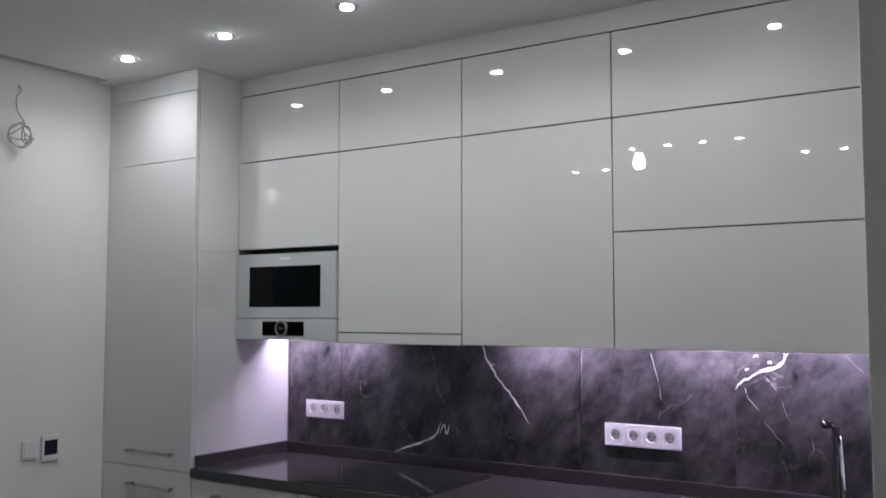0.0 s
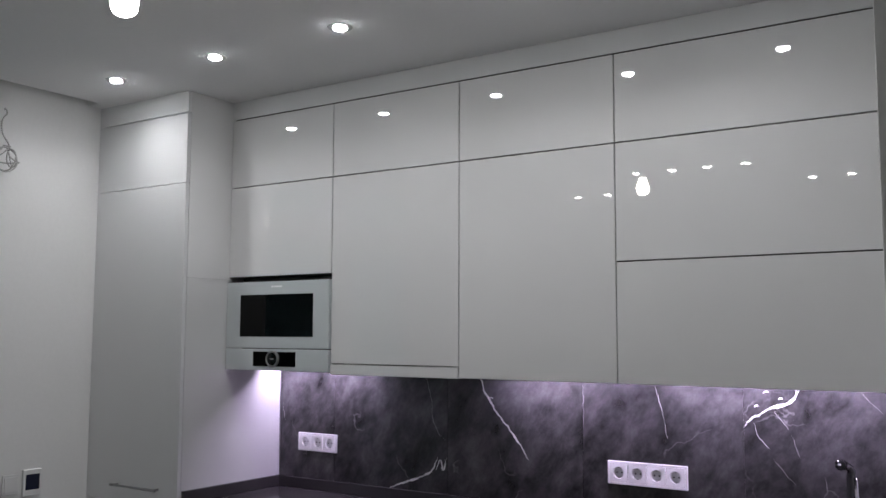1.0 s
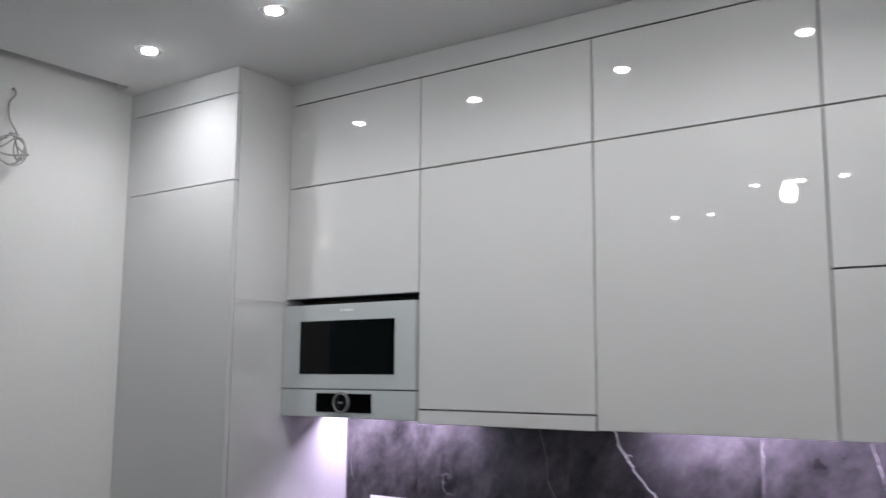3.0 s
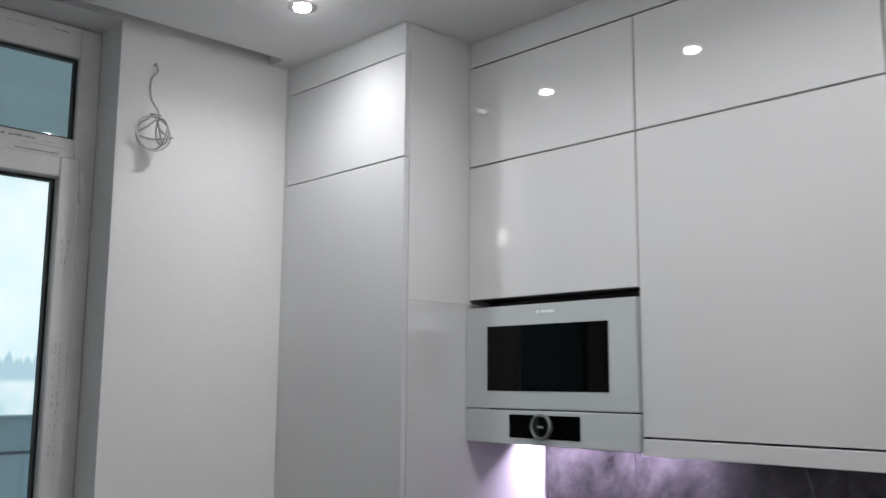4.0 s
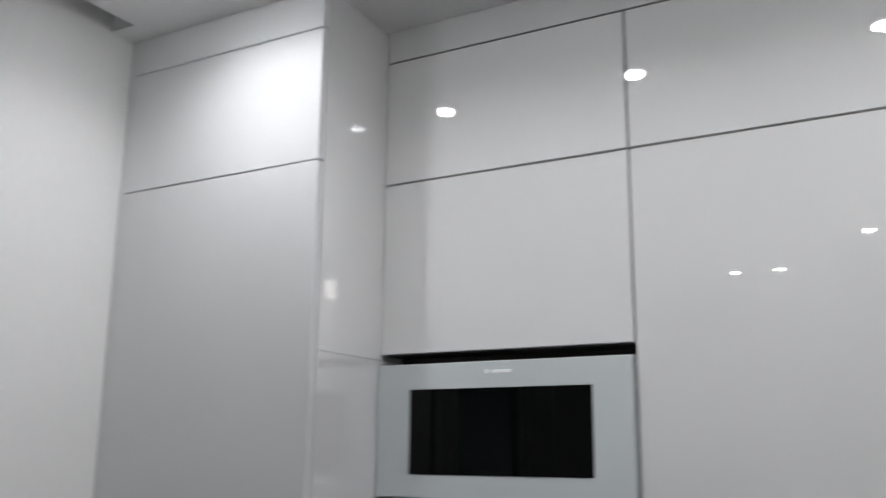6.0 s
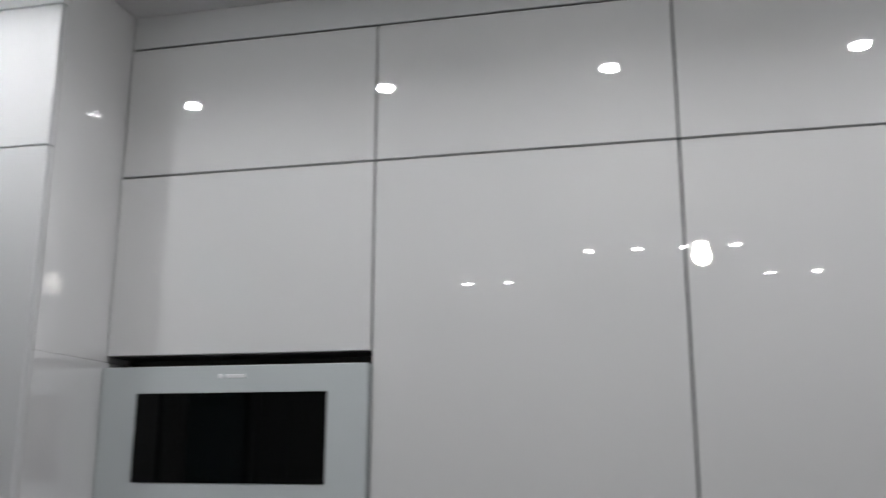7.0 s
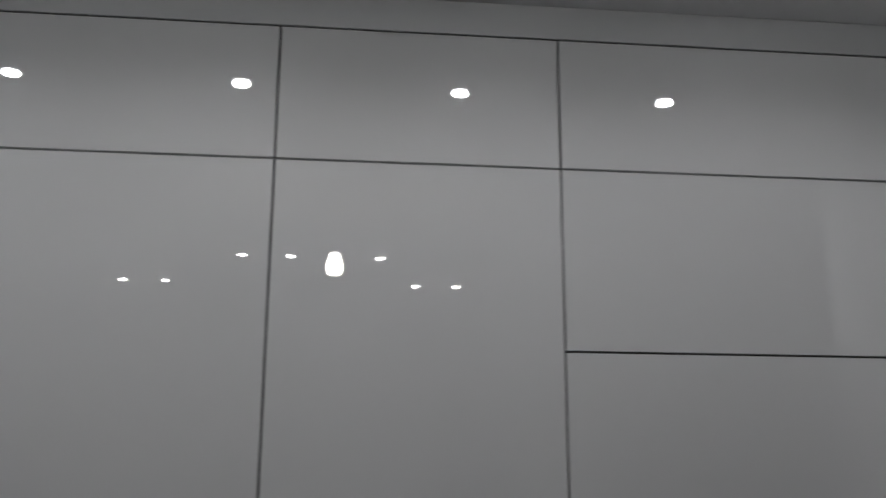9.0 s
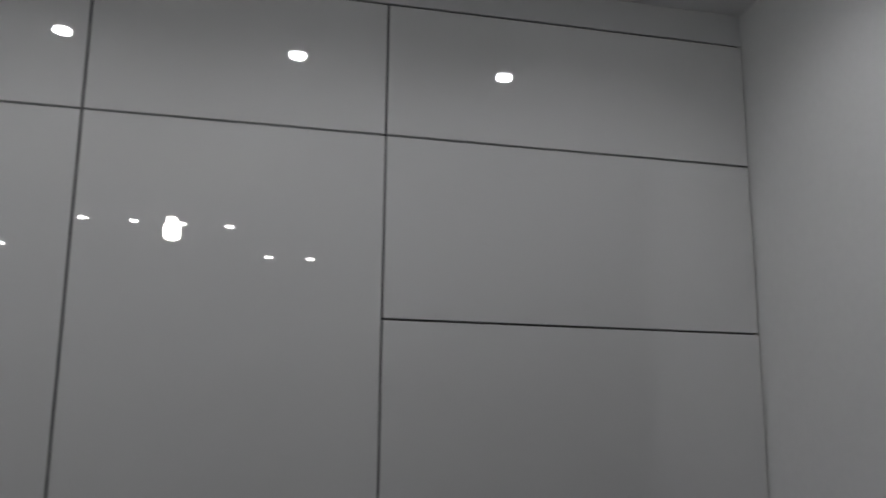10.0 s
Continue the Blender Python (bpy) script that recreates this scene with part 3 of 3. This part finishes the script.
# ---- sockets ----
def socket_plate(cx, cz, w, h, y_face, r, depth):
    """A rectangular plate with a round well sunk into it."""
    bm = bmesh.new()
    n = 32
    rings = []
    angles = [2 * math.pi * (i + 0.5) / n for i in range(n)]
    for c in (math.atan2(h, w), math.pi - math.atan2(h, w), math.pi + math.atan2(h, w), 2 * math.pi - math.atan2(h, w)):
        near = min(range(n), key=lambda i: abs(angles[i] - c))
        angles[near] = c
    for kind in range(5):
        ring = []
        for a in angles:
            c, q = math.cos(a), math.sin(a)
            if kind < 2:
                k = min(w / abs(c), h / abs(q))
                p = (cx + k * c * (1.0 if kind == 0 else 0.985), y_face + (0.004 if kind == 0 else 0.0), cz + k * q * (1.0 if kind == 0 else 0.985))
            else:
                rr = {2: r + 0.0012, 3: r, 4: r - 0.0006}[kind]
                p = (cx + rr * c, y_face + {2: 0.0, 3: 0.001, 4: depth}[kind], cz + rr * q)
            ring.append(bm.verts.new(p))
        rings.append(ring)
    for a, b in zip(rings, rings[1:]):
        for i in range(n):
            bm.faces.new((a[i], a[(i + 1) % n], b[(i + 1) % n], b[i]))
    bm.faces.new(rings[-1])
    bmesh.ops.recalc_face_normals(bm, faces=bm.faces[:])
    return bm


def socket_strip(x0, x1, z0, z1, n):
    s = thing("wall_socket", ((x0 + x1) / 2, SPLASH, (z0 + z1) / 2), "white %s-gang wall socket on the marble splashback" % {3: "three", 4: "four"}[n], "socket", "wall sockets")
    yf = SPLASH - 0.0005
    rim = 0.0075
    fr = box(x0, x1, yf - 0.011, yf, z1 - rim, z1, 0.002, 2)
    box(x0, x1, yf - 0.011, yf, z0, z0 + rim, 0.002, 2, bm=fr)
    box(x0, x0 + rim, yf - 0.011, yf, z0 + rim - 0.003, z1 - rim + 0.003, 0.002, 2, bm=fr)
    box(x1 - rim, x1, yf - 0.011, yf, z0 + rim - 0.003, z1 - rim + 0.003, 0.002, 2, bm=fr)
    part("frame", fr, M_SOCKET, s)
    pitch = (x1 - x0 - 2 * rim) / n
    for k in range(n):
        cx, cz = x0 + rim + pitch * (k + 0.5), (z0 + z1) / 2
        plate = socket_plate(cx, cz, pitch / 2 - 0.0006, (z1 - z0) / 2 - rim - 0.0004, yf - 0.0115, 0.0215, 0.0105)
        insert = part("socket_insert", plate, M_SOCKET, s)
        # No holes are cut: black discs paint the darkness inside them.
        pins = lathe([(0.0030, -0.0011), (0.0030, -0.0018)], (cx - 0.0095, yf, cz), "y", 10)
        lathe([(0.0030, -0.0011), (0.0030, -0.0018)], (cx + 0.0095, yf, cz), "y", 10, bm=pins)
        part("pin_holes", pins, M_BLACK, insert, "black discs for the darkness in the pin holes")
        for z in (cz + 0.0185, cz - 0.0185):
            part("earth_clip", box(cx - 0.003, cx + 0.003, yf - 0.008, yf - 0.001, z - 0.002, z + 0.002), M_STEEL, insert, "steel earth clip")
        # Well floor disc has the shade in its greyer colour.
        part("socket_well", lathe([(0.0203, -0.0002), (0.0203, -0.0012)], (cx, yf, cz), "y", 28), M_SOCKETSHADE, insert, "recessed well with its shade greyed in")
    return s


socket_strip(0.120, 0.353, 1.066, 1.149, 3)
socket_strip(1.688, 1.996, 1.052, 1.138, 4)

# ---- switch and thermostat ----
sw = thing("light_switch", (XL, -0.657, 0.963), "white plastic light switch on the wall", "switch")
part("frame", box(XL + 0.0005, XL + 0.009, -0.680, -0.604, 0.920, 1.006, 0.003, 2), M_SOCKET, sw)
part("rocker", box(XL + 0.008, XL + 0.0125, -0.672, -0.612, 0.930, 0.996, 0.002, 2), M_SOCKET, sw)
th = thing("thermostat", (XL, -0.548, 0.965), "white wall thermostat with a dark blue screen", "thermostat")
part("frame", box(XL + 0.0005, XL + 0.014, -0.588, -0.500, 0.905, 1.020, 0.004, 2), M_SOCKET, th)
part("screen", box(XL + 0.0132, XL + 0.0150, -0.576, -0.511, 0.932, 0.998, 0.0008), M_SCREEN, th, "dark blue display")

# ---- coiled cable on the wall ----
def cable_coil():
    c = thing("cable_coil", (XL, -0.745, 2.575), "loose coil of pale grey electric cable hanging from the wall", "cable")
    right, away = Vector((0.458, 0.889, 0)), Vector((-0.889, 0.458, 0))
    centre = Vector((-0.574, -0.763, 2.346))

    def at(u, w, d=0.0):
        return centre + right * u * 0.00088 + Vector((0, 0, w * (0.00088 if w < 75 else 0.001))) + away * d * 0.001

    lead = [Vector((XL - 0.01, -0.742, 2.572)), Vector((XL + 0.012, -0.748, 2.578)), at(1, 212, 52), at(-17, 186, 48), at(-21, 150, 42), at(-13, 112, 32), at(8, 76, 12), at(16, 54)]
    part("lead", tube(spline(lead), 0.0030, 8), M_CABLE, c)
    strands = [
        [(16, 56, 0), (41, 39, 12), (52, 4, 18), (49, -26, 14), (26, -51, 4), (-2, -60, -8), (-34, -46, -18), (-52, -16, -22), (-55, 19, -18), (-39, 49, -8), (-8, 62, 4), (18, 54, 10)],
        [(14, 54, -6), (34, 44, -16), (43, 19, -20), (38, -11, -16), (26, -40, -6), (1, -53, 6), (-27, -43, 16), (-49, -26, 18), (-58, 2, 14), (-46, 36, 8), (-16, 55, 2)],
        [(11, 54, 8), (6, 14, 18), (11, -16, 16), (26, -34, 8), (44, -22, -4), (46, 19, -12), (21, 49, -6)],
        [(9, 52, -4), (-19, 24, -10), (-49, 4, -4)],
        [(-52, -6, 10), (-9, -14, 14), (31, -13, 8), (63, -10, 0)],
        [(16, 19, 2), (41, -1, 6), (63, -10, 2)],
        [(11, 39, -2), (21, -1, 4), (28, -31, 0)],
        [(-14, 69, 2), (4, 67, -4), (21, 66, 2)],
    ]
    for k, st in enumerate(strands):
        part("loop" if k < 3 else "strand", tube(spline([at(*p) for p in st], 6), 0.0028, 8), M_CABLE, c)
    knot = [at(12 + 7 * math.cos(a), 52 + 6 * math.sin(a), 6 * math.sin(2 * a)) for a in [i * 0.5 for i in range(15)]]
    part("loop", tube(knot, 0.0028, 8), M_CABLE, c)
    return c


cable_coil()

# ---- ceiling lights ----
def downlight():
    d = thing("downlight", (0, 0, CEIL), "small round recessed downlight with a metal rim, switched on", "downlight", "ceiling downlights")
    rim = lathe([(0.0250, -0.001), (0.0260, -0.0022), (0.042, -0.0022), (0.045, 0.0), (0.045, 0.004), (0.0250, 0.004)], (0, 0, CEIL), "z", 36)
    part("rim", rim, M_STEEL, d, "brushed metal trim ring", True)
    part("lens", lathe([(0.0240, -0.0015), (0.0240, -0.0048), (0.0230, -0.0066), (0.0205, -0.0078)], (0, 0, CEIL), "z", 32), M_LENS, d, "lit white lens", True)
    return d


ROW_A = [(x, -0.54) for x in (-0.148, 0.455, 1.085, 1.713, 2.328)]
ROW_B = [(x, -2.78) for x in (0.857, 1.098, 1.328, 1.568)]
ROW_C = [(x, -3.53) for x in (0.078, 0.326, 1.809, 2.057)]
first = downlight()
far_lens = bpy.data.objects["lens"].data.copy()
far_lens.materials[0] = M_LENSFAR
spots = ROW_A + ROW_B + ROW_C
for k, (x, y) in enumerate(spots):
    m = Matrix.Translation((x, y, CEIL))
    if k:
        d = copy_thing(first, m)
        if k >= 5:
            for c in d.children:
                if c.name.startswith("lens"):
                    c.data = far_lens
    data = bpy.data.lights.new("downlight_beam", "AREA")
    data.shape = "DISK"
    data.size = 0.044
    data.energy = SPOT_WATTS if k < 5 else SPOT_WATTS_FAR
    data.spread = radians(145 if k < 5 else 115)
    data.color = (0.985, 0.98, 1.01)
    beam = new("downlight_beam", data)
    beam.location = (x, y, CEIL - 0.0088)
first.matrix_basis = Matrix.Translation((*spots[0], CEIL))

BULB = (1.347, -1.626, 2.389)
bulb = thing("light_bulb", BULB, "bare lit light bulb hanging from the ceiling on a cord", "light bulb")
prof = [(0.004, -0.044), (0.013, -0.042), (0.024, -0.036), (0.0300, -0.026), (0.0315, -0.012), (0.0315, 0.006), (0.028, 0.018), (0.021, 0.026), (0.018, 0.030),
        (0.021, 0.034), (0.021, 0.042), (0.019, 0.044)]
part("globe", lathe(prof, BULB, "z", 28), M_BULB, bulb, "lit white globe", True)
part("collar", lathe([(0.018, 0.0445), (0.018, 0.052), (0.015, 0.056)], BULB, "z", 24), M_SOCKET, bulb, "white plastic collar", True)
part("lamp_holder", lathe([(0.019, 0.057), (0.021, 0.060), (0.021, 0.095), (0.008, 0.105)], BULB, "z", 24), M_BLACK, bulb, "black lamp holder", True)
part("cord", tube(spline([(1.347, -1.628, 2.497), (1.355, -1.627, 2.54), (1.350, -1.626, 2.61), (1.347, -1.628, CEIL + 0.002)], 5), 0.003, 8), M_CABLE, bulb)

# ---- light bars under the wall cabinets ----
def prism(x0, x1, section):
    """A bar along x with the given closed (y, z) section."""
    bm = bmesh.new()
    a = [bm.verts.new((x0, y, z)) for y, z in section]
    b = [bm.verts.new((x1, y, z)) for y, z in section]
    bm.faces.new(a), bm.faces.new(b)
    for k in range(len(a)):
        m = (k + 1) % len(a)
        bm.faces.new((a[k], a[m], b[m], b[k]))
    bmesh.ops.recalc_face_normals(bm, faces=bm.faces[:])
    return bm


def light_bar(x0, x1, y, z, leg=0.017, drop=0.010):
    """A corner profile, its diffuser tilted back towards the wall."""
    b = thing("led_bar", ((x0 + x1) / 2, y, z), "slim violet-white corner light bar under a wall cabinet", "light bar", "light bars")
    t = 0.0012
    section = [(y, z), (y, z - drop), (y + t, z - drop), (y + t, z - 0.004), (y + 0.004, z - t), (y + leg, z - t), (y + leg, z)]
    part("profile", prism(x0, x1, section), M_STEEL, b, "aluminium corner profile")
    lens = [(y + t, z - drop + 0.001), (y + leg - 0.001, z - t), (y + leg - 0.004, z - t), (y + t, z - drop + 0.003)]
    part("diffuser", prism(x0 + 0.002, x1 - 0.002, lens), M_LED, b, "lit violet diffuser")


for x0, x1, z in ((-0.008, 0.57, 1.4715), (1.28, 1.85, Z_BOTTOM + 0.0215), (1.90, 2.77, Z_BOTTOM + 0.0215)):
    light_bar(x0, x1, 0.240, z)

# ---- splashback tiles ----
splash = tagged(new("wall_splashback"), "dark grey marble tiled splashback with white veins", "splashback", kind="structure")
splash.location = (1.4, BACK, 0.9)
JOINTS = (-0.009, 0.333, 0.956, 1.581, 2.197, XR - 0.002)
for a, b in zip(JOINTS, JOINTS[1:]):
    part("tile", box(a + 0.0007, b - 0.0007, SPLASH, BACK - 0.0006, COUNTER + 0.001, 1.50, 0.0007), M_MARBLE, splash)


def vein(points, width, mat, seed):
    """A ragged flat vein in the face of the stone, through (x, z) points."""
    rnd = random.Random(seed)
    pts = spline([(x, 0, z) for x, z in points], 14)
    bm = bmesh.new()
    rows = []
    n = len(pts)
    for i, p in enumerate(pts):
        d = (pts[min(i + 1, n - 1)] - pts[max(i - 1, 0)]).normalized()
        side = Vector((-d.z, 0, d.x))
        taper = min(1.0, 4.0 * min(i, n - 1 - i) / n + 0.12)
        body = 0.55 + 0.9 * abs(noise.noise((p.x * 23, seed, p.z * 23)))
        w = width * taper * body
        q = p + side * (0.004 * noise.noise((p.x * 40, seed * 3.1, p.z * 40)) + 0.0015 * rnd.uniform(-1, 1))
        r = [q + side * w * rnd.uniform(0.6, 1.2), q - side * w * rnd.uniform(0.6, 1.2)]
        rows.append([bm.verts.new((v.x, SPLASH - 0.0004, v.z)) for v in r])
    for a, b in zip(rows, rows[1:]):
        bm.faces.new((a[0], b[0], b[1], a[1]))
    bmesh.ops.recalc_face_normals(bm, faces=bm.faces[:])
    return part("vein", bm, mat, splash)


vein([(1.112, 1.45), (1.124, 1.42), (1.142, 1.37), (1.155, 1.352), (1.168, 1.335), (1.205, 1.282), (1.245, 1.240), (1.285, 1.195), (1.320, 1.145), (1.348, 1.108)], 0.0050, M_VEIN, 1)
vein([(1.155, 1.352), (1.172, 1.352), (1.180, 1.345)], 0.0030, M_VEIN, 21)
vein([(0.640, 0.932), (0.70, 0.958), (0.78, 0.985), (0.845, 1.011), (0.885, 1.04), (0.905, 1.088)], 0.0055, M_VEIN, 2)
vein([(0.895, 1.03), (0.920, 1.078), (0.935, 1.04), (0.952, 1.09)], 0.0035, M_VEIN, 3)
vein([(0.835, 1.44), (0.858, 1.388), (0.876, 1.31), (0.880, 1.250), (0.912, 1.19), (0.952, 1.160)], 0.0016, M_VEINFAINT, 4)
vein([(2.200, 1.290), (2.215, 1.312), (2.25, 1.336), (2.293, 1.358), (2.34, 1.374), (2.370, 1.395), (2.392, 1.43)], 0.0054, M_VEIN, 5)
vein([(2.345, 1.376), (2.372, 1.405), (2.378, 1.44)], 0.0030, M_VEIN, 25)
# three short white marks just above the long pale vein
for k, (px, pz) in enumerate(((2.243, 1.365), (2.325, 1.391), (2.276, 1.411))):
    vein([(px - 0.009, pz - 0.002), (px, pz + 0.002), (px + 0.008, pz)], 0.0036, M_VEIN, 30 + k)
vein([(1.868, 1.44), (1.880, 1.41), (1.886, 1.38), (1.902, 1.33), (1.910, 1.30)], 0.0008, M_VEIN, 6)
vein([(1.910, 1.29), (1.913, 1.262), (1.922, 1.227)], 0.0008, M_VEIN, 26)
vein([(2.232, 1.31), (2.246, 1.26), (2.268, 1.235), (2.285, 1.215)], 0.0009, M_VEIN, 7)
vein([(2.300, 1.185), (2.325, 1.15), (2.366, 1.103)], 0.0016, M_VEINFAINT, 27)
vein([(2.30, 1.35), (2.33, 1.315), (2.35, 1.29)], 0.0008, M_VEIN, 8)
vein([(2.36, 1.27), (2.372, 1.23), (2.385, 1.19)], 0.0013, M_VEINFAINT, 28)
vein([(2.57, 1.435), (2.605, 1.395), (2.649, 1.355)], 0.0013, M_VEINFAINT, 9)
vein([(2.46, 1.14), (2.466, 1.11), (2.470, 1.085)], 0.0014, M_VEINFAINT, 29)
# not a vein of the stone: the faint line of the tile joint
vein([(1.584, 1.42), (1.586, 1.33), (1.585, 1.25)], 0.0014, M_VEINFAINT, 10)
vein([(0.010, 1.28), (0.016, 1.23), (0.028, 1.20)], 0.0016, M_VEINFAINT, 11)
